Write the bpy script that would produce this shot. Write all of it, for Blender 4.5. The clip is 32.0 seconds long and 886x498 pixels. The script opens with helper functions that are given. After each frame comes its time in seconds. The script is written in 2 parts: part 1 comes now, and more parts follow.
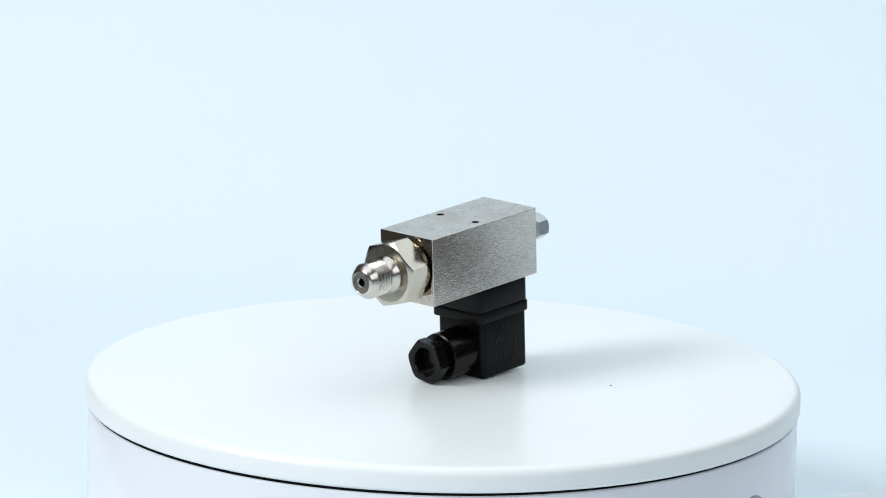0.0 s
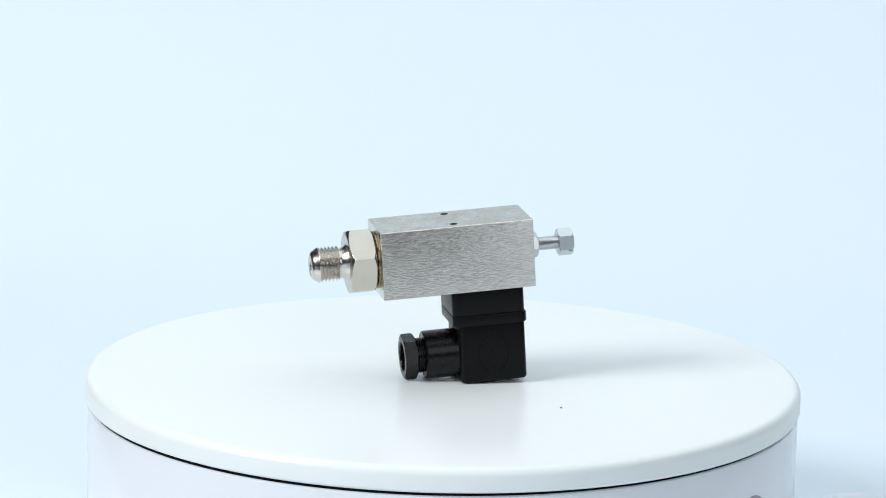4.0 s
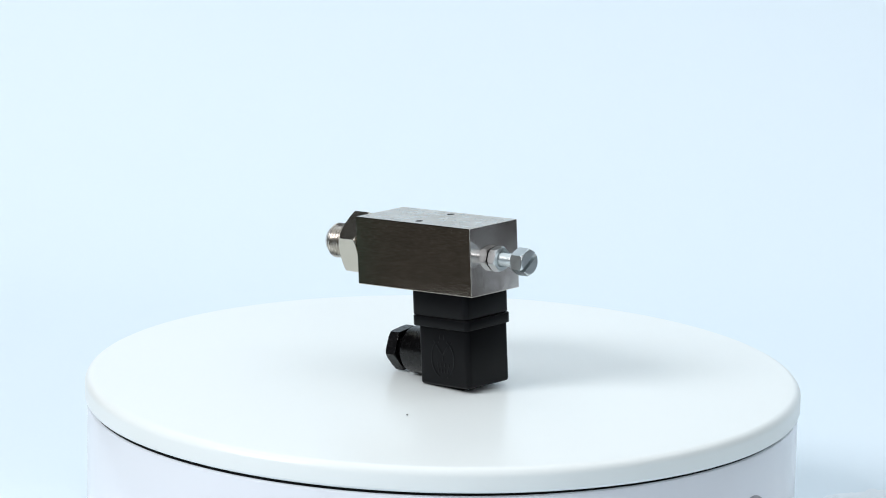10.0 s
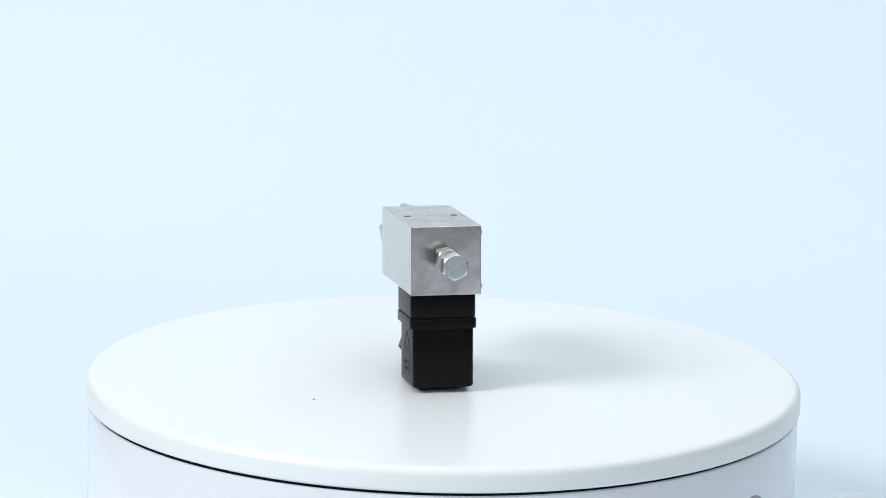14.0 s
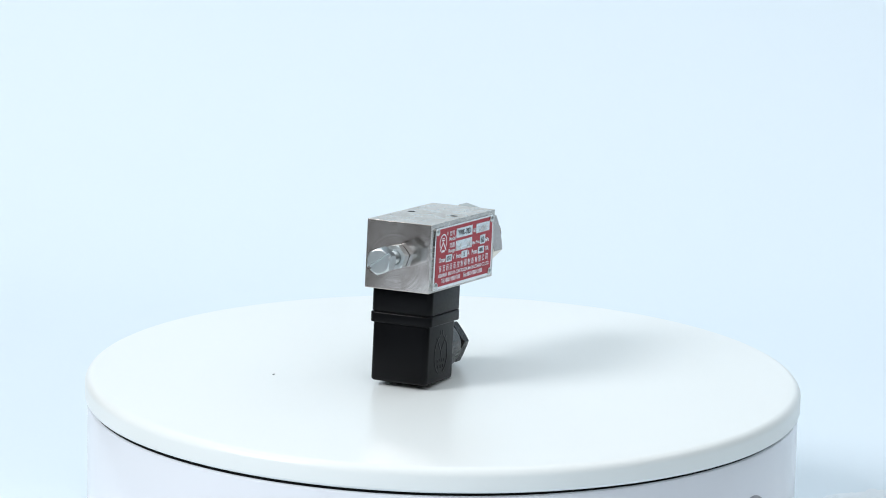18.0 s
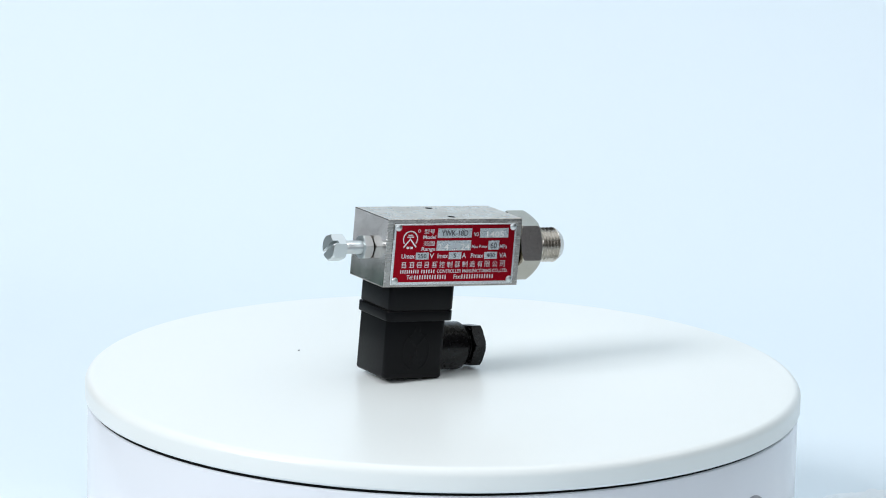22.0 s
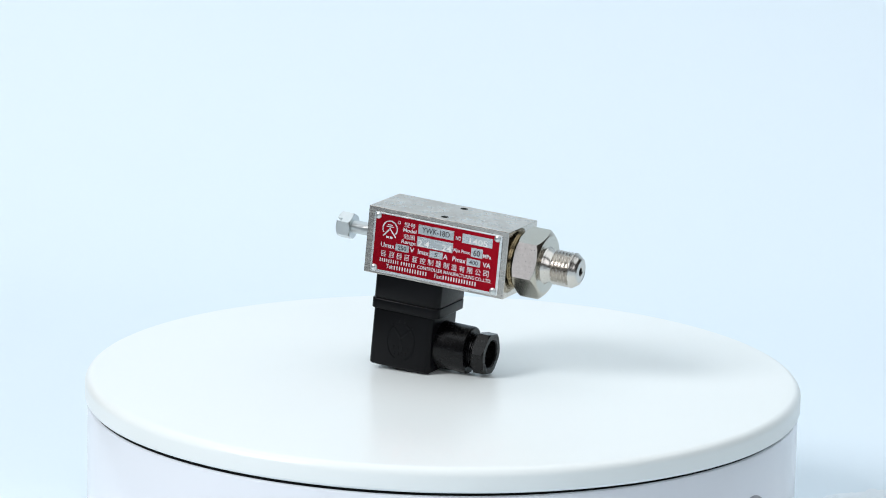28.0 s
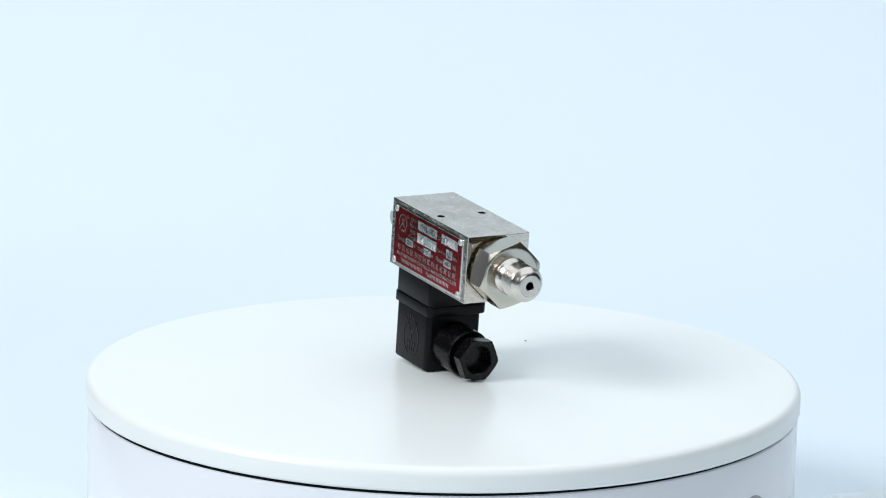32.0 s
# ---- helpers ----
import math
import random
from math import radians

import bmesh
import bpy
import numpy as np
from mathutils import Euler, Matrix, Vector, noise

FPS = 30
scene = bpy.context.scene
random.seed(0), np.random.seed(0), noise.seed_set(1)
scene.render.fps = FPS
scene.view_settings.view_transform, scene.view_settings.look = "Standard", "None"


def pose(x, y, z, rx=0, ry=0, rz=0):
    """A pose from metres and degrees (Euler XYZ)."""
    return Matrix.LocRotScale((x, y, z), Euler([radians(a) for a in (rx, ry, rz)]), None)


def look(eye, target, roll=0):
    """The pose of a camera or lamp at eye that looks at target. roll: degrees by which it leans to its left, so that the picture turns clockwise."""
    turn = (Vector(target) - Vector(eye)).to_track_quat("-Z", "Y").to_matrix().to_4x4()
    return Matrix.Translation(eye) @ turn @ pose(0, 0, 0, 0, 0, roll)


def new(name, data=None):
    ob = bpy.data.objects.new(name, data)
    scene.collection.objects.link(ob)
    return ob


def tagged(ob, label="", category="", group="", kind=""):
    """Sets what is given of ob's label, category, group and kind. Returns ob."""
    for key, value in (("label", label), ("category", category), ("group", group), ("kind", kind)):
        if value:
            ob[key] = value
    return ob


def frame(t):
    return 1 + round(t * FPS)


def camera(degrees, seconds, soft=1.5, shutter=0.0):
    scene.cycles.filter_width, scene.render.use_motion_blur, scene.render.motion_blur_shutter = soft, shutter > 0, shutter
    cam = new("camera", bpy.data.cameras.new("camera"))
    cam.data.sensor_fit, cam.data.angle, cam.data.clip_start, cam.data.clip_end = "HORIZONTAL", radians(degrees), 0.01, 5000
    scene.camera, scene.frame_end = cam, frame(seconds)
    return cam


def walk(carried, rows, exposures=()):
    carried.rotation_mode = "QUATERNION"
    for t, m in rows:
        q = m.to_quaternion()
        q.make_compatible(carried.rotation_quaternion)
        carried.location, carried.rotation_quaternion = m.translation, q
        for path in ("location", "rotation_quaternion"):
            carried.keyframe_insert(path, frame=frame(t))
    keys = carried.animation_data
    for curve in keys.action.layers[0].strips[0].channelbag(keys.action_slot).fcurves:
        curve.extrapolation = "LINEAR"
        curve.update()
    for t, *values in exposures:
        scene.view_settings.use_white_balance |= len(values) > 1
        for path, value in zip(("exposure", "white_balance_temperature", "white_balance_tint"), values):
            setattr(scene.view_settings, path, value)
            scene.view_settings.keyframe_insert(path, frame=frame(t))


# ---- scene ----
# ---------------------------------------------------------------- camera
cam = camera(12.24, 32.0, soft=1.05)
EYE = pose(0, -1.47900, 0.37054, 90 - 12.33316, 0, 0.04316) @ pose(0, 0, 0, 0, 0, 1.29801)
walk(cam, [(0, EYE), (32, EYE)])

# ---------------------------------------------------------------- light
world = bpy.data.worlds.new("room_air")
world.use_nodes = True
world.node_tree.nodes["Background"].inputs[0].default_value = (0.55, 0.62, 0.70, 1)
world.node_tree.nodes["Background"].inputs[1].default_value = 0.05
scene.world = world


def area_lamp(name, eye, target, wide, high, watts, colour):
    lamp = bpy.data.lights.new(name, "AREA")
    lamp.shape, lamp.size, lamp.size_y = "RECTANGLE", wide, high
    lamp.energy, lamp.color = watts, colour
    ob = new(name, lamp)
    ob.matrix_world = look(eye, target)
    return ob


COOL, WHITE, BLUISH = (0.930, 0.957, 0.998), (0.945, 0.960, 0.988), (0.880, 0.948, 1.0)
area_lamp("key_lamp", (-2.25, -1.148, 1.80), (0, 0.0, 0.0), 1.02, 1.02, 65.0, WHITE)
# Unseen wide bluish fill, added in place of a bright ceiling.
area_lamp("overhead_fill", (0.27, 0.0, 1.62), (0.27, 0.02, 0), 2.9, 2.0, 25.0, BLUISH)
# Unseen fill added from the front for hexagon flats and the drum's right.
area_lamp("front_fill", (0.50, -1.85, 1.07), (0.05, 0.2, 0.1), 1.6, 1.05, 9.6, COOL)


# ---------------------------------------------------------------- materials
def node_mat(name, colour, rough, metal=0.0):
    m = bpy.data.materials.new(name)
    m.use_nodes = True
    b = m.node_tree.nodes["Principled BSDF"]
    b.inputs["Base Color"].default_value = (*colour, 1)
    b.inputs["Roughness"].default_value = rough
    b.inputs["Metallic"].default_value = metal
    return m, m.node_tree.nodes, m.node_tree.links, b


def coords(n, l, stretch=(1, 1, 1)):
    tc, mp = n.new("ShaderNodeTexCoord"), n.new("ShaderNodeMapping")
    l.new(tc.outputs["Object"], mp.inputs[0])
    mp.inputs["Scale"].default_value = stretch
    return mp.outputs[0]


def noise_of(n, l, vec, scale, detail=4.0, rough=0.55):
    t = n.new("ShaderNodeTexNoise")
    l.new(vec, t.inputs["Vector"])
    t.inputs["Scale"].default_value, t.inputs["Detail"].default_value, t.inputs["Roughness"].default_value = scale, detail, rough
    return t.outputs["Fac"]


def span(n, l, fac, lo, hi, a=0.3, b=0.7):
    r = n.new("ShaderNodeMapRange")
    l.new(fac, r.inputs["Value"])
    for key, v in (("From Min", a), ("From Max", b), ("To Min", lo), ("To Max", hi)):
        r.inputs[key].default_value = v
    return r.outputs["Result"]


def blend(n, l, fac, c0, c1):
    m = n.new("ShaderNodeMix")
    m.data_type = "RGBA"
    l.new(fac, m.inputs["Factor"])
    m.inputs["A"].default_value, m.inputs["B"].default_value = (*c0, 1), (*c1, 1)
    return m.outputs["Result"]


def relief(n, l, b, fac, depth, strength=1.0):
    u = n.new("ShaderNodeBump")
    u.inputs["Distance"].default_value, u.inputs["Strength"].default_value = depth, strength
    l.new(fac, u.inputs["Height"])
    l.new(u.outputs[0], b.inputs["Normal"])
    return u


def metal_mat(name, c0, c1, r0, r1, grain=900, stretch=(1, 1, 1), stain=70, depth=0.00002, grain_shade=None):
    m, n, l, b = node_mat(name, c0, r0, 1.0)
    v, w = coords(n, l), coords(n, l, stretch)
    l.new(blend(n, l, span(n, l, noise_of(n, l, v, stain, 5), 0, 1), c0, c1), b.inputs["Base Color"])
    g = noise_of(n, l, w, grain, 3, 0.6)
    l.new(span(n, l, g, r0, r1), b.inputs["Roughness"])
    # Multiplies the grain into the colour, painting in the brush marks' shading.
    if grain_shade:
        x = n.new("ShaderNodeMix")
        x.data_type, x.blend_type = "RGBA", "MULTIPLY"
        x.inputs["Factor"].default_value = 1.0
        l.new(b.inputs["Base Color"].links[0].from_socket, x.inputs["A"])
        l.new(blend(n, l, span(n, l, g, 0, 1, 0.38, 0.58), grain_shade, (1, 1, 1)), x.inputs["B"])
        l.new(x.outputs["Result"], b.inputs["Base Color"])
    if depth:
        relief(n, l, b, g, depth)
    return m


def plain_mat(name, c0, c1, r0, r1, grain=400, stain=30, depth=0.00003, coat=0.0):
    m, n, l, b = node_mat(name, c0, r0)
    v = coords(n, l)
    l.new(blend(n, l, span(n, l, noise_of(n, l, v, stain, 4), 0, 1), c0, c1), b.inputs["Base Color"])
    g = noise_of(n, l, v, grain, 3)
    l.new(span(n, l, g, r0, r1), b.inputs["Roughness"])
    b.inputs["Coat Weight"].default_value, b.inputs["Coat Roughness"].default_value = coat, 0.12
    if depth:
        relief(n, l, b, g, depth)
    return m


def grooves(n, l, b, amount):
    """Tool marks that run round the x axis stretch the gloss along it."""
    b.inputs["Anisotropic"].default_value, b.inputs["Anisotropic Rotation"].default_value = amount, 0.25
    tan = n.new("ShaderNodeTangent")
    tan.direction_type, tan.axis = "RADIAL", "X"
    l.new(tan.outputs[0], b.inputs["Tangent"])


def turned_mat(name, c0, c1, cy, cz):
    """Face turned on a lathe: fine rings round one centre, stains on top."""
    m, n, l, b = node_mat(name, c0, 0.3, 1.0)
    v = coords(n, l)
    off, arm = n.new("ShaderNodeVectorMath"), n.new("ShaderNodeVectorMath")
    off.operation, arm.operation = "MULTIPLY_ADD", "LENGTH"
    l.new(v, off.inputs[0])
    off.inputs[1].default_value, off.inputs[2].default_value = (0, 1, 1), (0, -cy, -cz)
    l.new(off.outputs[0], arm.inputs[0])
    ring = n.new("ShaderNodeTexNoise")
    ring.noise_dimensions = "1D"
    l.new(arm.outputs["Value"], ring.inputs["W"])
    ring.inputs["Scale"].default_value, ring.inputs["Detail"].default_value = 750, 3
    l.new(blend(n, l, span(n, l, noise_of(n, l, v, 130, 5), 0, 1), c0, c1), b.inputs["Base Color"])
    l.new(span(n, l, noise_of(n, l, v, 300, 4), 0.10, 0.15), b.inputs["Roughness"])
    grooves(n, l, b, 0.5)
    relief(n, l, b, ring.outputs["Fac"], 0.000006, 1.0)
    return m


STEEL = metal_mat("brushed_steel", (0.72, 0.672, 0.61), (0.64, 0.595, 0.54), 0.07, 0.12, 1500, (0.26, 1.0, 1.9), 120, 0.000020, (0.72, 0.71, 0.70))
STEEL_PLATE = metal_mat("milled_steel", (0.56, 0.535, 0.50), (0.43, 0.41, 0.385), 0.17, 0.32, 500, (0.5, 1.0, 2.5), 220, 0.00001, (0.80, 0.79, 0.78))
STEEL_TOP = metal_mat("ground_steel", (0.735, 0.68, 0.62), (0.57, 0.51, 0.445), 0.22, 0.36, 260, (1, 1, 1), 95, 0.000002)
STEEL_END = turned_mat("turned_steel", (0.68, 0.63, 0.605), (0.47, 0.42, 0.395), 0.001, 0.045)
NICKEL = metal_mat("nickel_plated_brass", (0.58, 0.555, 0.49), (0.54, 0.51, 0.445), 0.19, 0.25, 400, (1, 1, 1), 160, 0.0)
PITTED = metal_mat("pitted_nickel", (0.66, 0.63, 0.62), (0.55, 0.525, 0.51), 0.26, 0.46, 2600, (1, 1, 1), 1100, 0.000009)
STAINLESS = metal_mat("machined_stainless", (0.66, 0.63, 0.585), (0.59, 0.56, 0.52), 0.22, 0.28, 500, (3, 1, 1), 200, 0.0)
grooves(STAINLESS.node_tree.nodes, STAINLESS.node_tree.links, STAINLESS.node_tree.nodes["Principled BSDF"], 0.3)
BRASS = metal_mat("tarnished_brass", (0.42, 0.35, 0.22), (0.20, 0.165, 0.11), 0.18, 0.3, 900, (1, 1, 1), 200)
ZINC = metal_mat("zinc_plated_steel", (0.66, 0.70, 0.71), (0.61, 0.65, 0.66), 0.30, 0.40, 400, (1, 1, 1), 180, 0.0)
BORE = metal_mat("bored_steel", (0.05, 0.045, 0.04), (0.03, 0.03, 0.03), 0.4, 0.6)
NYLON = plain_mat("black_nylon", (0.0020, 0.0022, 0.0030), (0.0028, 0.0031, 0.0042), 0.28, 0.38, 900, 60, 0.000002)
NYLON.node_tree.nodes["Principled BSDF"].inputs["Specular IOR Level"].default_value = 0.15
GLOSSY = plain_mat("glossy_black_nylon", (0.0022, 0.0022, 0.0025), (0.0032, 0.0032, 0.0038), 0.22, 0.30, 500, 60, 0.0)
GLOSSY.node_tree.nodes["Principled BSDF"].inputs["Specular IOR Level"].default_value = 0.26
RUBBER = plain_mat("black_rubber", (0.007, 0.007, 0.007), (0.012, 0.012, 0.012), 0.55, 0.7)
PLATE = metal_mat("plate_aluminium", (0.78, 0.78, 0.77), (0.70, 0.70, 0.69), 0.14, 0.24, 700, (0.3, 1, 1), 150, 0.000003)
PANEL = metal_mat("bare_plate_aluminium", (0.66, 0.69, 0.70), (0.58, 0.61, 0.62), 0.22, 0.33, 700, (0.4, 1, 1), 200, 0.000003)
RED = metal_mat("red_lacquer_on_aluminium", (0.365, 0.0034, 0.0130), (0.325, 0.003, 0.0115), 0.14, 0.21, 500, (1, 1, 1), 200, 0.0)
RED.node_tree.nodes["Principled BSDF"].inputs["Metallic"].default_value = 0.92
INK_WHITE = plain_mat("white_print", (0.84, 0.83, 0.82), (0.78, 0.77, 0.76), 0.4, 0.5)
LETTER = metal_mat("bare_metal_lettering", (0.84, 0.83, 0.82), (0.78, 0.77, 0.76), 0.13, 0.19, 700, (1, 1, 1), 200, 0.0)
INK_DARK = plain_mat("dark_print", (0.05, 0.05, 0.06), (0.09, 0.09, 0.10), 0.4, 0.5)
PLATTER = plain_mat("satin_white_plastic", (0.872, 0.908, 0.896), (0.858, 0.898, 0.886), 0.28, 0.30, 30, 9, 0.0)
PLATTER.node_tree.nodes["Principled BSDF"].inputs["Specular IOR Level"].default_value = 0.4
BASE = plain_mat("glossy_white_plastic", (0.84, 0.87, 0.92), (0.82, 0.85, 0.90), 0.17, 0.20, 30, 6, 0.0)
SOCKET = plain_mat("grey_plastic", (0.34, 0.35, 0.38), (0.30, 0.31, 0.34), 0.3, 0.4)
GAP = plain_mat("black_plastic", (0.002, 0.002, 0.002), (0.003, 0.003, 0.003), 0.6, 0.7)
GAP.node_tree.nodes["Principled BSDF"].inputs["Specular IOR Level"].default_value = 0.1
PAPER = plain_mat("white_paper", (0.755, 0.85, 0.915), (0.745, 0.84, 0.905), 0.75, 0.85, 500, 3, 0.0)
REFLECT_GREY = plain_mat("added_grey", (0.185, 0.18, 0.185), (0.14, 0.137, 0.14), 0.9, 0.95, 900, 25, 0.0004)
CLOTH = plain_mat("white_terry_cloth", (0.86, 0.92, 0.96), (0.82, 0.88, 0.92), 0.85, 0.95, 700, 60, 0.0006)
ROOM = plain_mat("near_black_plaster", (0.052, 0.045, 0.041), (0.043, 0.037, 0.034), 0.8, 0.9, 40, 2, 0.0004)
BOARDS = plain_mat("dark_floor_vinyl", (0.034, 0.029, 0.023), (0.043, 0.036, 0.028), 0.85, 0.95, 60, 3, 0.0002)
MAT_GREEN = plain_mat("dark_green_vinyl", (0.010, 0.056, 0.036), (0.014, 0.066, 0.043), 0.7, 0.85, 300, 8, 0.0002)
for dull in (ROOM, BOARDS, MAT_GREEN):
    dull.node_tree.nodes["Principled BSDF"].inputs["Specular IOR Level"].default_value = 0.08
DUST = plain_mat("dark_grit", (0.03, 0.03, 0.03), (0.05, 0.05, 0.05), 0.7, 0.9)

# ---------------------------------------------------------------- mesh helpers
MM = 0.001


def loft(rings, cap=True, bm=None):
    """A skin over rings of equal count; the end rings are closed."""
    bm = bm or bmesh.new()
    vs = [[bm.verts.new(p) for p in r] for r in rings]
    k = len(rings[0])
    for a, b in zip(vs, vs[1:]):
        for i in range(k):
            bm.faces.new((a[i], a[(i + 1) % k], b[(i + 1) % k], b[i]))
    if cap:
        bm.faces.new(vs[0][::-1])
        bm.faces.new(vs[-1])
    bmesh.ops.recalc_face_normals(bm, faces=bm.faces)
    return bm


def rounded(x0, x1, y0, y1, r, z, seg=6):
    pts = []
    for cx, cy, a0 in ((x1 - r, y1 - r, 0), (x0 + r, y1 - r, 90), (x0 + r, y0 + r, 180), (x1 - r, y0 + r, 270)):
        for i in range(seg + 1):
            a = radians(a0 + 90 * i / seg)
            pts.append((cx + r * math.cos(a), cy + r * math.sin(a), z))
    return pts


def rbox(x0, x1, y0, y1, z0, z1, r, e0=0.3, e1=0.3, seg=6):
    """A box with round upright edges r and soft lower and upper rims e0, e1."""
    rings = []
    for i in range(4):
        a = radians(30 * i)
        d = e0 * (1 - math.sin(a))
        rings.append(rounded(x0 + d, x1 - d, y0 + d, y1 - d, max(r - d, 0.05), z0 + e0 * (1 - math.cos(a)), seg))
    for i in range(4):
        a = radians(90 - 30 * i)
        d = e1 * (1 - math.sin(a))
        rings.append(rounded(x0 + d, x1 - d, y0 + d, y1 - d, max(r - d, 0.05), z1 - e1 * (1 - math.cos(a)), seg))
    return loft(rings)


def lathe(profile, cy=0.0, cz=0.0, n=64, shape=None, first=0.0, caps=True):
    """Turned about a line along x, from the angle first. profile: (x, r); shape(angle, x, r) may change r."""
    rings = []
    for x, r in profile:
        ring = []
        for i in range(n):
            a = 2 * math.pi * i / n + radians(first)
            q = shape(a, x, r) if shape else r
            ring.append((x, cy + q * math.cos(a), cz + q * math.sin(a)))
        rings.append(ring)
    return loft(rings, caps)


def fine(profile, k=4):
    """The profile with k steps for each of its own."""
    out = [profile[0]]
    for (xa, ra), (xb, rb) in zip(profile, profile[1:]):
        out += [(xa + (xb - xa) * i / k, ra + (rb - ra) * i / k) for i in range(1, k + 1)]
    return out


def hexed(flat, turn):
    """For lathe: a hexagon of half-width flat, cut by the round profile where that is smaller."""
    def shape(a, x, r):
        d = (math.degrees(a) - turn + 30) % 60 - 30
        return min(r, flat / math.cos(radians(d)))
    return shape


def flat_box(x0, x1, z0, z1, y0, y1, bm=None):
    """A thin plate that faces -y, from y0 (front) to y1."""
    bm = bm or bmesh.new()
    return loft([[(x0, y, z0), (x1, y, z0), (x1, y, z1), (x0, y, z1)] for y in (y0, y1)], True, bm)


def mesh_of(name, bm, material, sharp=32):
    me = bpy.data.meshes.new(name)
    bm.to_mesh(me)
    bm.free()
    for m in material if isinstance(material, (list, tuple)) else (material,):
        me.materials.append(m)
    for p in me.polygons:
        p.use_smooth = True
    me.set_sharp_from_angle(angle=radians(sharp))
    return me


def part(name, bm, material, parent, label="", sharp=32):
    ob = new(name, mesh_of(name, bm, material, sharp))
    ob.parent = parent
    return tagged(ob, label)


def thing(name, bm, material, label, category, kind="", sharp=32):
    return tagged(new(name, mesh_of(name, bm, material, sharp)), label, category, "", kind)


def carve(me, cutters):
    """The mesh with the cutters' volumes taken out."""
    ob = new("blank", me)
    tools = []
    for bm in cutters:
        c = new("cutter", mesh_of("cutter", bm, BORE))
        mod = ob.modifiers.new("hole", "BOOLEAN")
        mod.operation, mod.object, mod.solver = "DIFFERENCE", c, "EXACT"
        mod.material_mode = "TRANSFER"
        tools.append(c)
    out = bpy.data.meshes.new_from_object(ob.evaluated_get(bpy.context.evaluated_depsgraph_get()))
    for o in (ob, *tools):
        bpy.data.objects.remove(o)
    return out


# ---------------------------------------------------------------- room and backdrop
FLOOR = -0.072


def solid(x0, x1, y0, y1, z0, z1):
    return loft([[(x0, y0, z), (x1, y0, z), (x1, y1, z), (x0, y1, z)] for z in (z0, z1)])


def build_room():
    # Unseen room, added round the set; near-black walls keep the steel's reflections dark.
    x0, x1, y0, y1, z0, z1, w = -3.0, 1.9, -2.9, 1.5, FLOOR - 0.006, 2.6, 0.12
    thing("floor", solid(x0, x1, y0, y1, z0 - w, z0), BOARDS, "dark brown vinyl floor of the dim studio", "floor", "structure")
    thing("ceiling", solid(x0 - w, x1 + w, y0 - w, y1 + w, z1, z1 + w), ROOM, "unseen ceiling, kept near-black for dark reflections", "ceiling", "structure")
    thing("wall_west", solid(x0 - w, x0, y0 - w, y1 + w, z0 - w, z1), ROOM, "unseen wall, kept near-black for dark reflections", "wall", "structure")
    thing("wall_east", solid(x1, x1 + w, y0 - w, y1 + w, z0 - w, z1), ROOM, "unseen wall, kept near-black for dark reflections", "wall", "structure")
    thing("wall_north", solid(x0, x1, y1, y1 + w, z0 - w, z1), ROOM, "unseen wall, kept near-black for dark reflections", "wall", "structure")
    thing("wall_south", solid(x0, x1, y0 - w, y0, z0 - w, z1), ROOM, "unseen wall, kept near-black for dark reflections", "wall", "structure")


def build_backdrop():
    """A sheet of paper that lies on the floor and sweeps up behind the turntable."""
    line, y_turn, r, top = [], 0.40, 0.35, 1.35
    for i in range(9):
        line.append((0.05 + (y_turn - 0.05) * i / 8, FLOOR))
    for i in range(1, 25):
        a = radians(90 * i / 24)
        line.append((y_turn + r * math.sin(a), FLOOR + r * (1 - math.cos(a))))
    for i in range(1, 9):
        line.append((y_turn + r, FLOOR + r + (top - r) * i / 8))
    bm = bmesh.new()
    grid = []
    for y, z in line:
        x0, x1 = -0.425, 1.10
        grid.append([bm.verts.new((x0 + (x1 - x0) * i / 12, y, z)) for i in range(13)])
    for a, b in zip(grid, grid[1:]):
        for i in range(12):
            bm.faces.new((a[i], a[i + 1], b[i + 1], b[i]))
    bmesh.ops.recalc_face_normals(bm, faces=bm.faces)
    ob = thing("backdrop", bm, PAPER, "seamless white paper sweep behind and under the turntable", "backdrop", "structure", 60)
    mod = ob.modifiers.new("thickness", "SOLIDIFY")
    mod.thickness, mod.offset = 0.002, 0.0
    return ob


def build_sheets():
    """Three more sheets on the floor: a narrow one under the turntable, a wide one before it, one to the side. The last
    two are unseen, added for bright reflections.
    """
    thing("reflected_sheet", solid(-0.29, 0.44, -0.299, 0.048, FLOOR - 0.001, FLOOR + 0.001), PAPER, "narrow white paper sheet under the turntable", "paper", "structure")
    thing("reflected_sheet", loft([[(x, y, z) for x, y in ((-0.42, -0.301), (-1.22, -1.10), (-1.22, -2.40), (1.34, -2.40), (1.34, -1.30), (0.58, -0.301))] for z in (FLOOR - 0.001, FLOOR + 0.001)]), PAPER, "wide white paper sheet added unseen before the turntable for bright reflections", "paper", "structure")
    thing("reflected_sheet", solid(-1.45, -0.745, 0.27, 0.95, FLOOR - 0.006, FLOOR - 0.004), PAPER, "loose white paper sheet added unseen on the dark floor for bright reflections", "paper", "structure")


def build_mat():
    """An unseen green mat added on the floor beside the paper to tint the steel's reflections."""
    bm = rbox(-0.155, 0.155, -0.25, 0.25, 0.0, 0.003, 0.012, 0.0008, 0.0008)
    ob = thing("reflection_mat", bm, MAT_GREEN, "dark green vinyl mat added unseen on the floor beside the paper to tint reflections", "cutting mat")
    ob.matrix_basis = pose(-0.585, 0.22, FLOOR - 0.006)
    return ob


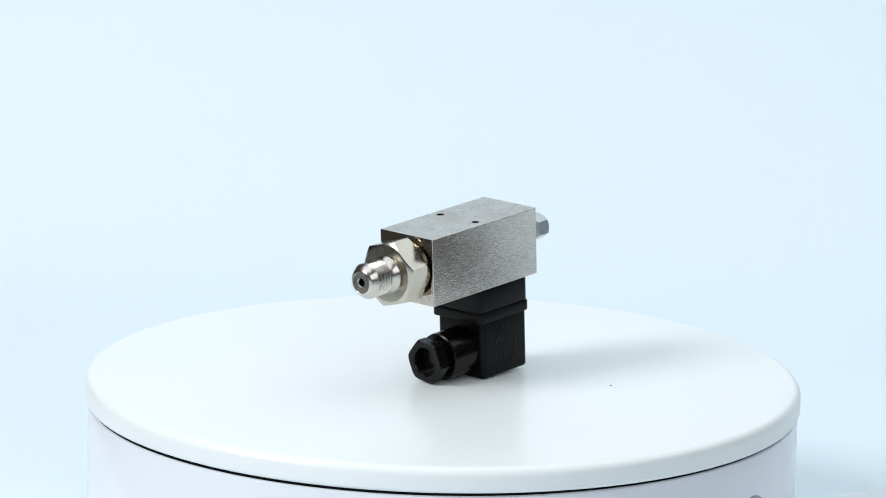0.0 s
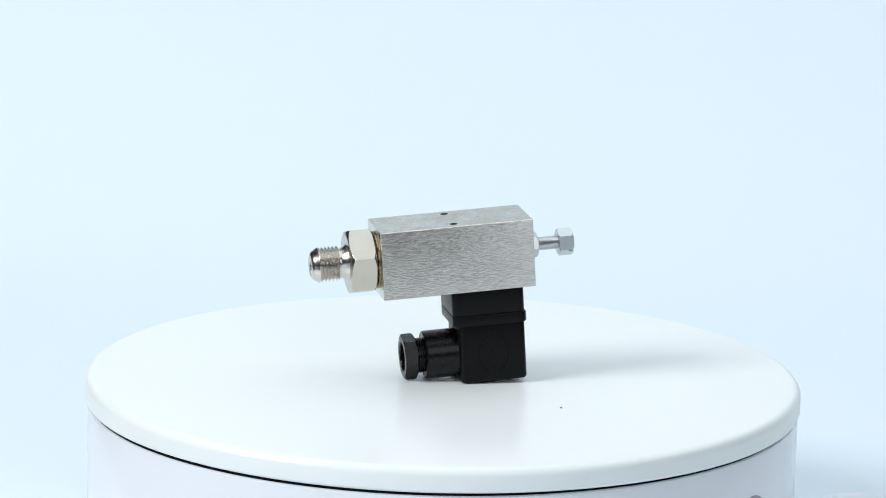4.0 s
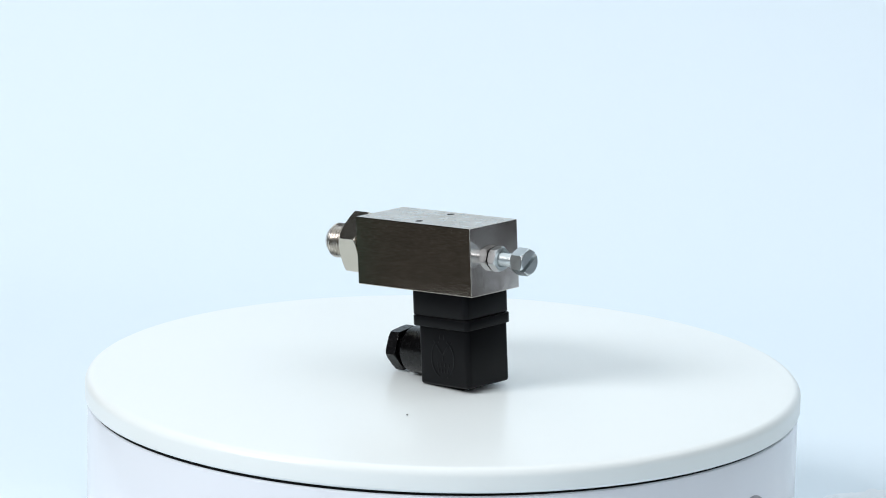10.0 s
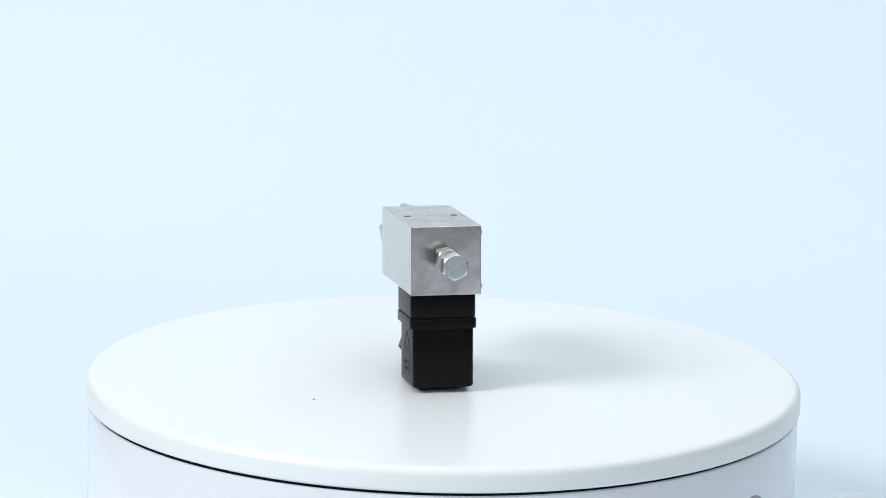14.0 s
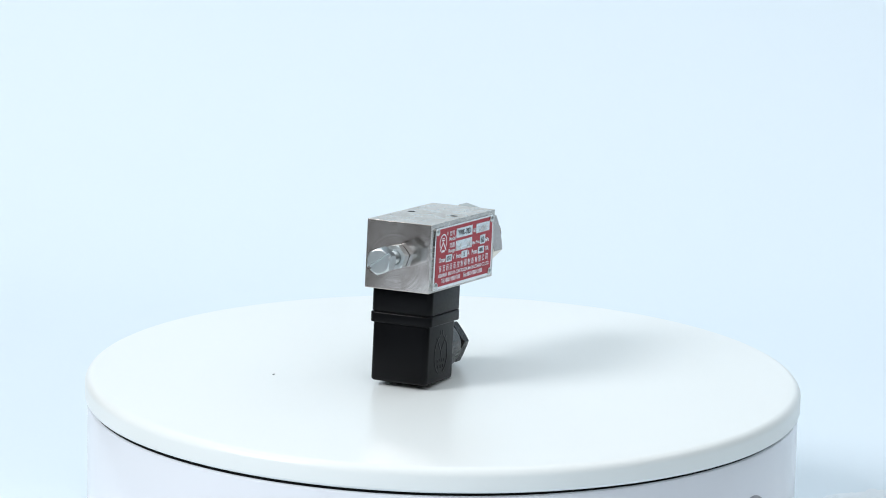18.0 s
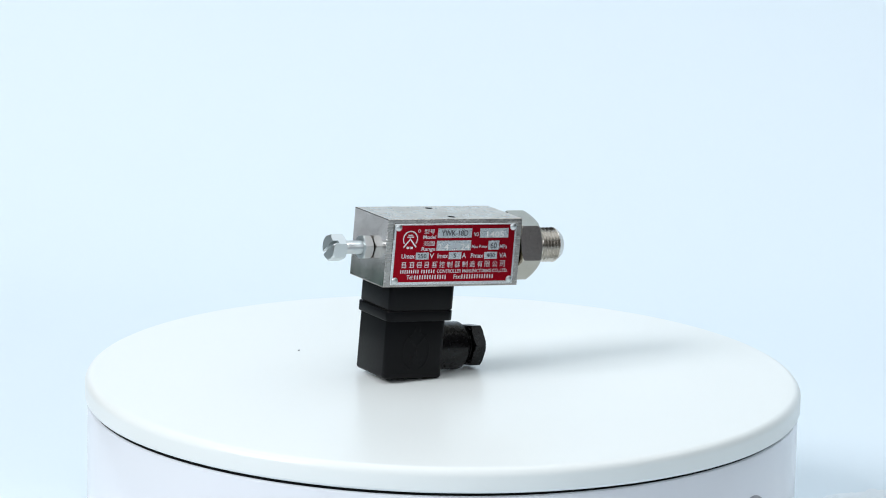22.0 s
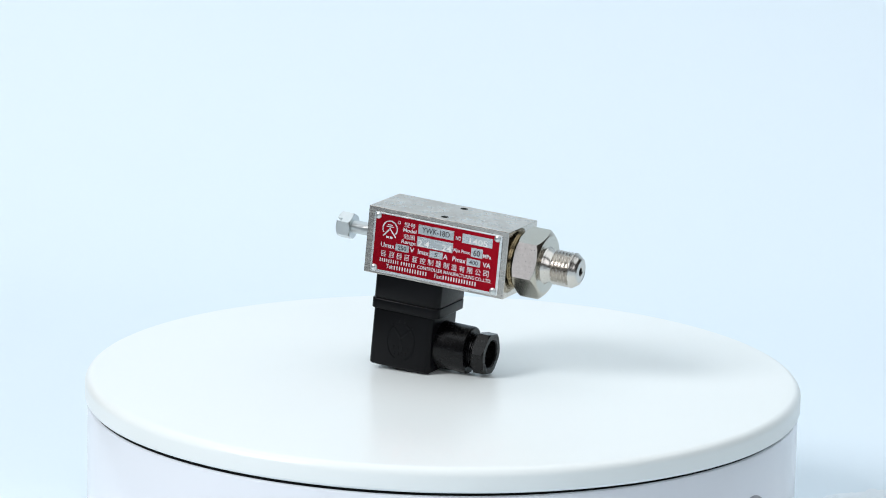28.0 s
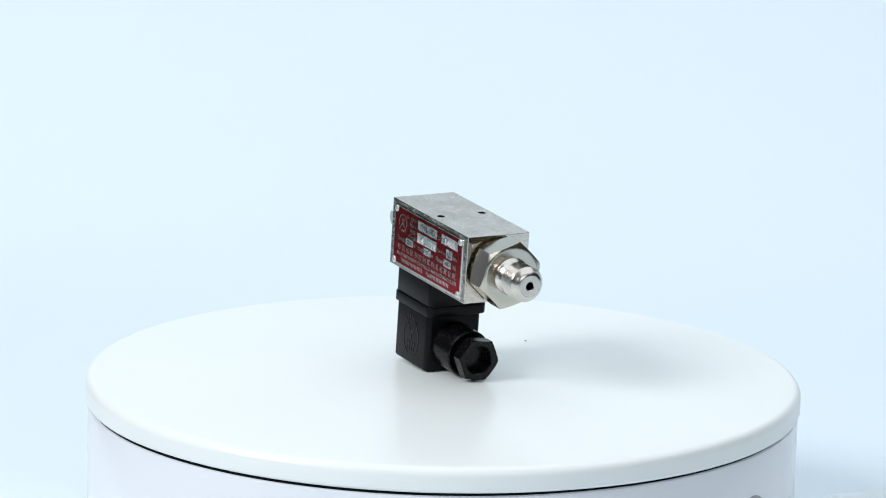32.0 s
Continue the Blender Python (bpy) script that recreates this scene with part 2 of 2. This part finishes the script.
def build_strips():
    """Unseen strips added on the floor round the turntable to darken the steel's reflections."""
    for x, y, z, wide, deep, label in ((0.105, -0.78, FLOOR + 0.001, 0.155, 0.30, "wide grey strip added unseen on the white paper before the turntable to darken reflections"),
                                       (0.565, -0.125, FLOOR - 0.006, 0.12, 0.17, "short grey strip added unseen on the dark floor beside the paper to darken reflections")):
        bm = rbox(-wide, wide, -deep, deep, 0.0, 0.003, 0.010, 0.0008, 0.0008)
        ob = thing("reflection_strip", bm, REFLECT_GREY, label, "felt")
        tagged(ob, group="felt strips")
        ob.matrix_basis = pose(x, y, z)


build_room()
build_mat()
build_strips()
build_backdrop()
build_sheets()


# ---------------------------------------------------------------- turntable
def lathe_z(profile, n=192):
    rings = [[(r * math.cos(2 * math.pi * i / n), r * math.sin(2 * math.pi * i / n), z) for i in range(n)] for r, z in profile]
    return loft(rings)


def build_turntable():
    R, B = 0.1317, 0.1308
    table = tagged(new("turntable"), "round white motorised display turntable on white paper", "turntable")
    table.location = (0, 0, FLOOR + 0.001)
    up = -table.location.z
    prof = [(R - 0.006, -0.0090), (R - 0.0016, -0.0090), (R - 0.0006, -0.0086), (R - 0.0001, -0.0079)]
    for i in range(9):
        a = radians(90 * i / 8)
        prof.append((R - 0.0032 + 0.0032 * math.cos(a), -0.0032 + 0.0032 * math.sin(a)))
    prof += [(R * 0.6, 0.0), (0.02, 0.0)]
    platter = part("platter", lathe_z(prof), PLATTER, table, "satin white round platter")
    platter.location = (0, 0, up)
    z0 = -up
    base = part("base", lathe_z([(B - 0.003, z0), (B, z0 + 0.003), (B, -0.0113), (B - 0.0003, -0.0106), (B - 0.0010, -0.0103), (B - 0.006, -0.0103)]),
                BASE, table, "glossy white plastic drum base")
    base.matrix_basis = pose(0, 0, up + 0.00025, 0, -0.11, 0)
    gap = part("gap_ring", lathe_z([(B - 0.0012, -0.0106), (B - 0.0012, -0.0088)]), GAP, table, "black recessed ring under the platter")
    gap.location = (0, 0, up)
    # round socket low on the drum
    a = radians(-32.3)
    bm = lathe([(0, 0.0105), (0.0007, 0.0105), (0.0011, 0.0101), (0.0011, 0.0092), (0.0003, 0.0087), (0.0002, 0.002)], n=48)
    socket = part("power_socket", bm, GAP, base, "grey plastic rim of a round socket")
    socket.data.materials[0] = SOCKET
    socket.matrix_basis = pose(B * math.cos(a) - 0.0006 * math.cos(a), B * math.sin(a), -0.0352, 0, 0, -32.3)
    return table, platter


TURNTABLE, platter_part = build_turntable()


def build_speck():
    bm = bmesh.new()
    bmesh.ops.create_icosphere(bm, subdivisions=2, radius=0.00034)
    for v in bm.verts:
        v.co *= 1 + 0.5 * noise.noise(v.co * 2500)
        v.co.z = v.co.z * 0.5 + 0.00022
        v.co.x *= 1.3
    return thing("dust_speck", bm, DUST, "tiny dark grain of dust on the white platter", "dust")


SPECK = build_speck()


def build_cloth():
    bm = bmesh.new()
    n, m = 90, 40
    g = []
    for j in range(m):
        row = []
        for i in range(n):
            u, v = i / (n - 1), j / (m - 1)
            x, y = 0.16 * u, 0.07 * v
            edge = min(u * 16, (1 - u) * 16, v * 9, (1 - v) * 9, 1.0)
            h = 0.014 * math.sqrt(max(edge, 0)) * (0.55 + 0.45 * u)
            p = Vector((x, y, 0))
            h += edge * (0.0012 * noise.noise(p * 420) + 0.0015 * noise.noise(p * 120))
            row.append(bm.verts.new((x + 0.0012 * noise.noise(p * 300 + Vector((5, 0, 0))), y + 0.0012 * noise.noise(p * 300), max(h, 0.0))))
        g.append(row)
    for a, b in zip(g, g[1:]):
        for i in range(n - 1):
            bm.faces.new((a[i], a[i + 1], b[i + 1], b[i]))
    rim = [e for e in bm.edges if e.is_boundary]
    bmesh.ops.contextual_create(bm, geom=rim)
    bmesh.ops.recalc_face_normals(bm, faces=bm.faces)
    ob = thing("towel", bm, CLOTH, "crumpled white terry towel lying on white paper", "towel", "", 180)
    ob.matrix_basis = pose(0.1640, 0.0105, FLOOR + 0.001, 0, 0, 18)
    return ob


build_cloth()

# ---------------------------------------------------------------- pressure switch
# Built in millimetres about the underside of the steel block: x to the threaded end, y away from the nameplate, z up.
L2, W2, H = 28.18, 12.80, 25.1
FOOT = Vector((-11.3, 0.0, -34.6))
AXIS = 12.55          # height of the fitting and the screw in the block
GLAND = -24.95         # height of the cable gland


def build_switch():
    body = tagged(new("pressure_switch"), "steel pressure switch with red nameplate standing on its black plug connector", "pressure switch")

    def sp(name, bm, material, parent=body, label="", sharp=32):
        bm.transform(Matrix.Scale(MM, 4) @ Matrix.Translation(-FOOT))
        return part(name, bm, material, parent, label, sharp)

    # block
    bm = rbox(-L2, L2, -W2, W2, 0, H, 0.25, 0.25, 0.25, 3)
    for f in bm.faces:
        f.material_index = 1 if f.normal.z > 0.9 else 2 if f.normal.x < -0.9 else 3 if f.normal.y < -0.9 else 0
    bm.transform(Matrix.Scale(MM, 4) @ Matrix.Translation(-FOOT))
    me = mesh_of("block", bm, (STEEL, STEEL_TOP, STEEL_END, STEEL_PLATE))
    cuts = []
    for y in (-8.6, 8.6):
        c = bmesh.new()
        bmesh.ops.create_cone(c, cap_ends=True, segments=40, radius1=1.45, radius2=1.45, depth=16)
        c.transform(Matrix.Scale(MM, 4) @ Matrix.Translation(Vector((0.4, y, H)) - FOOT))
        cuts.append(c)
    block = new("block", carve(me, cuts))
    for p in block.data.polygons:
        p.use_smooth = False
    block.parent = body
    tagged(block, "brushed steel block with two drilled holes on top")

    # threaded fitting
    x = L2
    washer = lathe([(x - 0.3, 10.2), (x + 0.1, 10.5), (x + 0.7, 10.5), (x + 0.85, 10.2), (x + 0.9, 8.6), (x + 1.75, 8.6)], 0, AXIS)
    sp("sealing_washer", washer, BRASS, body, "tarnished brass sealing washer")
    a, e = x + 1.7, x + 10.9
    hexagon = lathe(fine([(a - 0.2, 9.5), (a, 11.5), (a + 0.4, 12.3), (a + 0.9, 12.9), (e - 1.3, 12.9), (e - 0.7, 12.1), (e - 0.2, 11.2), (e, 10.7), (e, 6.5)], 6), 0, AXIS, 240, hexed(11.15, 180 - 14), 180 - 14)
    for f in hexagon.faces:
        f.material_index = 1 if f.normal.dot(Vector((0, -math.cos(radians(14)), math.sin(radians(14))))) > 0.99 else 0
    fit = sp("hex_fitting", hexagon, (NICKEL, PITTED), body, "nickel-plated brass hexagon with one pitted flat", 24)
    bm = lathe([(e - 0.2, 7.0), (e + 0.05, 6.9), (e + 0.6, 6.4), (e + 2.4, 5.35), (e + 2.7, 5.3), (e + 3.3, 5.3)], 0, AXIS, 72)
    sp("collar", bm, STAINLESS, fit, "tapered bright collar")
    t0, t1, tip = e + 3.1, e + 10.6, 52.4

    def thread(an, px, pr):
        ph = ((px - t0) / 1.337 - an / (2 * math.pi)) % 1.0
        cut = 1.2 * (1 - abs(2 * ph - 1)) ** 0.75
        ease = min(1, max(0, (px - t0) / 0.5), max(0, (t1 - px) / 0.6))
        return pr - cut * ease * (1 if t0 <= px <= t1 else 0)
    prof = [(t0 - 0.1, 5.2), (t0, 6.0)] + [(t0 + (t1 - t0) * i / 72, 6.55 if i > 3 else 6.1 + 0.15 * i) for i in range(73)]
    prof += [(t1 + 0.12, 6.5), (t1 + 0.2, 6.4), (tip - 0.9, 5.35), (tip - 0.45, 5.0), (tip - 0.12, 4.4), (tip, 4.05), (tip, 3.95), (tip - 0.08, 3.85), (tip - 0.08, 1.75), (tip - 0.35, 1.5)]
    sp("threaded_spigot", lathe(prof, 0, AXIS, 72, thread, 0, False), STAINLESS, fit, "bright machined pipe thread with a rounded nose", 30)
    sp("bore", lathe([(tip - 0.34, 1.5), (tip - 9.0, 1.5), (tip - 9.0, 0.02)], 0, AXIS, 32, None, 0, False), BORE, fit, "dark drilled bore")

    # adjusting screw
    x = -L2
    nut = sp("lock_nut", lathe(fine([(x - 0.35, 3.2), (x - 0.35, 4.3), (x - 0.75, 4.75), (x - 3.2, 4.75), (x - 3.65, 4.25), (x - 3.7, 2.9), (x - 3.1, 2.5)]), 0, AXIS, 144, hexed(4.15, 18), 18),
             ZINC, body, "zinc-plated lock nut", 24)
    sp("washer", lathe([(x + 0.3, 3.8), (x - 0.15, 4.0), (x - 0.4, 3.9), (x - 0.45, 3.0)], 0, AXIS, 48), BORE, nut, "dark recess ring")
    screw = sp("screw_shank", lathe([(x + 1, 2.6)] + [(x - 3.0 - 8.8 * i / 60, 2.45 - 0.06 * (i % 2)) for i in range(61)], 0, AXIS, 40), ZINC, body, "zinc-plated adjusting screw")
    h0, h1 = x - 11.4, x - 16.95
    bm = lathe(fine([(h0, 3.0), (h0, 4.5), (h0 - 0.4, 5.08), (h1 + 0.8, 5.08), (h1 + 0.12, 4.4), (h1, 4.1), (h1, 0.2)]), 0, AXIS, 144, hexed(4.4, 5), 5)
    bm.transform(Matrix.Scale(MM, 4) @ Matrix.Translation(-FOOT))
    head = mesh_of("screw_head", bm, ZINC, 24)
    c = solid(h1 - 1, h1 + 2.2, -9, 9, -0.68, 0.68)
    c.transform(Matrix.Scale(MM, 4) @ Matrix.Translation(Vector((0, 0, AXIS)) - FOOT) @ Matrix.Rotation(radians(-36), 4, "X"))
    for f in c.faces:
        f.material_index = 0
    head_ob = new("screw_head", carve(head, [c]))
    head_ob.data.materials.clear()
    head_ob.data.materials.append(ZINC)
    for p in head_ob.data.polygons:
        p.use_smooth = False
    head_ob.parent = screw
    tagged(head_ob, "slotted hexagon screw head")

    # plug connector
    cap = sp("connector_cap", rbox(-23.9, 2.9, -12.0, 12.0, -8.9, 0.0, 2.2, 0.25, 0.1), NYLON, body, "black nylon upper connector half")
    sp("gasket", rbox(-23.4, 2.4, -11.5, 11.5, -9.3, -8.7, 2.0, 0.1, 0.1), RUBBER, cap, "thin black gasket")
    house = sp("connector_housing", rbox(-23.8, 0.7, -11.2, 11.2, -34.6, -11.5, 2.0, 1.1, 0.2), NYLON, body, "black nylon plug housing")
    sp("flange", rbox(-24.5, 2.9, -12.25, 12.25, -13.0, -9.2, 2.4, 0.35, 0.35), NYLON, house, "thicker rim of the plug housing")
    for s in (-1, 1):
        y = s * 11.2
        bm = bmesh.new()

        def stroke(xa, za, xb, zb, w, bm=bm, y=y, s=s):
            d = Vector((xb - xa, zb - za)).normalized()
            rings = []
            for yy, h in ((y - s * 0.2, w / 2), (y + s * 0.04, w / 2), (y + s * 0.12, w / 4)):
                nx, nz = -d.y * h, d.x * h
                ex, ez = d.x * h * 0.6, d.y * h * 0.6
                rings.append([(px, yy, pz) for px, pz in ((xa + nx - ex, za + nz - ez), (xb + nx + ex, zb + nz + ez), (xb - nx + ex, zb - nz + ez), (xa - nx - ex, za - nz - ez))])
            loft(rings, True, bm)
        cx, cz = -11.4, -24.4
        for first, last in ((112, 248), (-68, 68)):
            arc = [radians(first + (last - first) * i / 14) for i in range(15)]
            for a0, a1 in zip(arc, arc[1:]):
                stroke(cx + 5.5 * math.cos(a0), cz + 7.0 * math.sin(a0), cx + 5.5 * math.cos(a1), cz + 7.0 * math.sin(a1), 0.85)
        stroke(cx - 4.0, cz + 6.4, cx, cz + 1.4, 0.9)
        stroke(cx + 4.0, cz + 6.4, cx, cz + 1.4, 0.9)
        stroke(cx, cz + 1.4, cx, cz - 0.6, 0.9)
        for k in range(4):
            stroke(cx - 2.7 + 1.8 * k, cz - 1.7, cx - 2.7 + 1.8 * k, cz - 2.7, 0.7)
            stroke(cx - 2.2 + 1.5 * k, cz - 3.9, cx - 2.2 + 1.5 * k, cz - 4.9, 0.7)
        for k in (-1.0, 1.0):
            stroke(cx + k, cz + 7.5, cx + k, cz + 8.8, 0.9)
        sp("emblem", bm, NYLON, house, "moulded round emblem")
    barrel = sp("gland_barrel", lathe([(-1, 8.9), (0.7, 9.0), (1.2, 8.9), (11.9, 8.85), (12.4, 8.7), (12.7, 8.2), (12.45, 6.0)], 0, GLAND, 72), GLOSSY, body, "round black cable gland barrel")
    sp("gland_thread", lathe([(11.5, 6.4)] + [(12.2 + 0.2 * i, 6.5 if i % 4 in (1, 2) else 5.9) for i in range(18)], 0, GLAND, 60), GLOSSY, barrel, "coarse black thread")
    g0, g1 = 15.7, 20.45
    sp("gland_nut", lathe(fine([(g0 + 0.4, 6.0), (g0, 7.5), (g0 + 0.5, 8.5), (g1 - 0.5, 8.5), (g1, 7.7), (g1, 5.5), (g1 - 0.5, 5.1), (g1 - 9.5, 4.9), (g1 - 9.5, 0.3)]), 0, GLAND, 180, hexed(7.35, 90 - 8), 90 - 8),
       GLOSSY, body, "black hexagonal gland nut with an open bore", 24)

    # nameplate on the -y face
    yf = -W2
    px0, px1, pz0, pz1 = -25.7, 25.9, 0.9, 23.5
    bm = loft([[(x, y, z) for x, z, _ in rounded(px0 + d, px1 - d, pz0 + d, pz1 - d, 0.6, 0, 3)] for y, d in ((yf - 0.5, 0.15), (yf - 0.35, 0.0), (yf + 0.0, 0.0))])
    plate = sp("nameplate", bm, PLATE, body, "aluminium nameplate with red enamel field")
    rx0, rz1 = -24.4, 22.5
    yr = yf - 0.5
    sp("red_field", flat_box(-24.75, 24.95, 1.95, 22.95, yr - 0.07, yr + 0.05), RED, plate, "dark red enamel field")
    yt = yr - 0.07
    for rx, rz in ((-23.9, 22.1), (24.1, 22.1), (-23.9, 2.5), (24.1, 2.5)):
        bm = bmesh.new()
        bmesh.ops.create_uvsphere(bm, u_segments=24, v_segments=12, radius=1.3)
        bm.transform(Matrix.Translation((rx, yr - 0.05, rz)) @ Matrix.Diagonal((1, 0.55, 1, 1)))
        sp("rivet", bm, ZINC, plate, "domed rivet", 60)

    def at(u, v):
        return rx0 + u, rz1 - v

    def panel(u0, u1, v0, v1):
        (xa, za), (xb, zb) = at(u0, v1), at(u1, v0)
        sp("blank_panel", flat_box(xa, xb, za, zb, yt - 0.05, yt + 0.02), PANEL, plate, "bare metal entry panel")

    def bars(name, rects, material, label):
        bm = bmesh.new()
        for u0, u1, v0, v1 in rects:
            (xa, za), (xb, zb) = at(u0, v1), at(u1, v0)
            flat_box(xa, xb, za, zb, yt - 0.05, yt + 0.02, bm)
        sp(name, bm, material, plate, label)

    def words(text, u0, u1, v0, v1, material, lift=0.05):
        cu = bpy.data.curves.new("lettering", "FONT")
        cu.body, cu.size, cu.extrude = text, 1.0, 0.0
        cu.resolution_u = 3
        cu.offset = 0.010 if text.isascii() else 0.0
        tmp = new("lettering", cu)
        me = bpy.data.meshes.new_from_object(tmp.evaluated_get(bpy.context.evaluated_depsgraph_get()))
        bpy.data.objects.remove(tmp)
        bm = bmesh.new()
        bm.from_mesh(me)
        bpy.data.meshes.remove(me)
        xs, ys = [v.co.x for v in bm.verts], [v.co.y for v in bm.verts]
        sx, sy = (u1 - u0) / (max(xs) - min(xs)), (v1 - v0) / (max(ys) - min(ys))
        ox, oy = min(xs), max(ys)
        for v in bm.verts:
            xx, zz = at(u0 + (v.co.x - ox) * sx, v0 + (oy - v.co.y) * sy)
            v.co = (xx, yt - lift, zz)
        sp("lettering", bm, material, plate, text)

    # emblem: ring with a plain figure
    bm = bmesh.new()

    def mark(ua, va, ub, vb, w, bm=bm):
        (xa, za), (xb, zb) = at(ua, va), at(ub, vb)
        d = Vector((xb - xa, zb - za)).normalized()
        nx, nz = -d.y * w / 2, d.x * w / 2
        quad = [(xa + nx, za + nz), (xb + nx, zb + nz), (xb - nx, zb - nz), (xa - nx, za - nz)]
        loft([[(qx, yy, qz) for qx, qz in quad] for yy in (yt - 0.05, yt + 0.02)], True, bm)
    uc, vc, rr = 5.6, 4.6, 2.9
    arc = [radians(a) for a in range(-35, 216, 10)]
    for a0, a1 in zip(arc, arc[1:]):
        mark(uc + rr * math.cos(a0), vc - rr * math.sin(a0), uc + rr * math.cos(a1), vc - rr * math.sin(a1), 0.42)
    mark(uc - 1.0, vc - 1.45, uc + 1.0, vc - 1.45, 0.3)
    mark(uc - 1.4, vc - 0.75, uc + 1.4, vc - 0.75, 0.35)
    mark(uc, vc - 0.3, uc, vc + 0.5, 0.5)
    mark(uc, vc, uc - 2.6, vc + 3.0, 0.5)
    mark(uc, vc, uc + 2.6, vc + 3.0, 0.5)
    mark(uc - 1.3, vc + 3.2, uc - 0.2, vc + 3.2, 0.8)
    mark(uc + 0.2, vc + 3.2, uc + 1.3, vc + 3.2, 0.8)
    arc = [radians(a) for a in range(0, 361, 30)]
    for a0, a1 in zip(arc, arc[1:]):
        mark(9.1 + 0.5 * math.cos(a0), 1.6 - 0.5 * math.sin(a0), 9.1 + 0.5 * math.cos(a1), 1.6 - 0.5 * math.sin(a1), 0.2)
    sp("emblem", bm, LETTER, plate, "round white printed emblem")

    for r in ((16.9, 31.2, 0.8, 4.3), (34.6, 46.7, 0.9, 4.4), (16.8, 31.2, 5.3, 9.0), (38.6, 43.2, 5.5, 8.9), (8.4, 13.8, 9.6, 12.2), (22.2, 27.5, 9.6, 12.2), (37.2, 42.6, 9.7, 12.3)):
        panel(*r)
    up = 0.13
    words("\u578b\u53f7", 11.2, 15.6, 1.0, 2.8, LETTER)
    words("Model", 10.9, 16.2, 3.2, 4.6, LETTER)
    words("YWK-18D", 18.4, 29.6, 1.5, 3.6, INK_DARK, up)
    words("NO", 32.1, 34.1, 2.3, 3.8, LETTER)
    words("1405", 37.6, 44.8, 2.1, 4.2, INK_WHITE, up)
    words("\u8303\u56f4", 11.2, 15.8, 5.4, 7.2, LETTER)
    words("Range", 10.6, 16.3, 7.6, 9.4, LETTER)
    words("2.4 ... 24", 17.1, 30.7, 6.5, 8.9, INK_WHITE, up)
    words("Mpa Pmax", 31.6, 38.2, 7.0, 8.6, LETTER)
    words("60", 39.5, 42.2, 6.2, 8.4, INK_DARK, up)
    words("MPa", 43.5, 46.6, 7.0, 8.5, LETTER)
    words("Umax", 2.5, 8.0, 10.0, 11.8, LETTER)
    words("250", 9.3, 12.8, 10.1, 11.7, INK_DARK, up)
    words("V", 14.2, 16.0, 10.0, 11.8, LETTER)
    words("Imax", 17.5, 21.9, 10.0, 11.8, LETTER)
    words("5", 24.2, 25.3, 10.1, 11.7, INK_DARK, up)
    words("A", 27.8, 29.5, 10.0, 11.8, LETTER)
    words("Pmax", 31.5, 36.8, 10.1, 11.9, LETTER)
    words("400", 38.2, 41.7, 10.2, 11.8, INK_DARK, up)
    words("VA", 43.6, 46.7, 10.1, 11.9, LETTER)
    # the maker's name and the telephone numbers stay plain bars
    rnd = random.Random(4)
    pitch = 3.18
    for i in range(5):
        u = 2.7 + i * pitch
        rects = [(u + rnd.uniform(0, 0.5), u + rnd.uniform(1.8, 2.3), v, v + 0.18) for v in (13.1, 13.7 + rnd.uniform(0, 0.15), 14.35, 15.0)]
        rects += [(v, v + 0.2, 13.0 + rnd.uniform(0, 0.5), 15.3) for v in (u + rnd.uniform(0.2, 0.6), u + rnd.uniform(1.2, 1.9))]
        bars("printed_bars", rects, LETTER, "white printed sign made of short bars")
    for i, sign in enumerate("\u63a7\u5236\u5668\u5236\u9020\u6709\u9650\u516c\u53f8"):
        u = 2.7 + (i + 5) * pitch
        words(sign, u, u + 2.25, 13.0, 15.3, LETTER)

    def row(u0, u1, count, v0, v1):
        step = (u1 - u0) / count
        bars("printed_bars", [(u0 + k * step, u0 + (k + 0.42) * step, v0, v1) for k in range(count)], LETTER, "row of small white printed bars")
    row(2.5, 10.6, 9, 16.0, 17.3)
    row(11.2, 17.3, 6, 16.0, 17.3)
    words("CONTROLLER", 17.8, 27.9, 16.0, 17.3, LETTER)
    words("MANUFACTURING", 28.5, 40.7, 16.0, 17.3, LETTER)
    words("CO.,LTD.", 41.2, 47.6, 16.0, 17.5, LETTER)
    words("Tel:", 5.3, 8.1, 17.9, 19.5, LETTER)
    row(8.5, 22.3, 13, 18.0, 19.5)
    words("Fax:", 25.0, 28.0, 17.9, 19.5, LETTER)
    row(28.3, 42.2, 13, 18.0, 19.5)
    return body


SWITCH = build_switch()


# ---------------------------------------------------------------- what turns
RATE = -9.01408


def motions():
    lift = TURNTABLE.location.z
    tilt = Matrix.Translation((-0.00182, 0.00574, 0.03471)) @ pose(0, 0, 0, -0.31452, 4.30422, 0) @ Matrix.Translation(FOOT * MM)
    steps = [0.5 * i for i in range(65)]
    walk(SWITCH, [(t, pose(0, 0, 0, 0, 0, 227.956 + RATE * t) @ tilt) for t in steps])
    walk(platter_part, [(t, pose(0, 0, -lift, 0, 0, RATE * t)) for t in steps])
    a = radians(-11.3193)
    speck = Matrix.Translation((0.06264 * math.cos(a), 0.06264 * math.sin(a), 0))
    walk(SPECK, [(t, pose(0, 0, 0, 0, 0, RATE * t) @ speck) for t in steps])


motions()
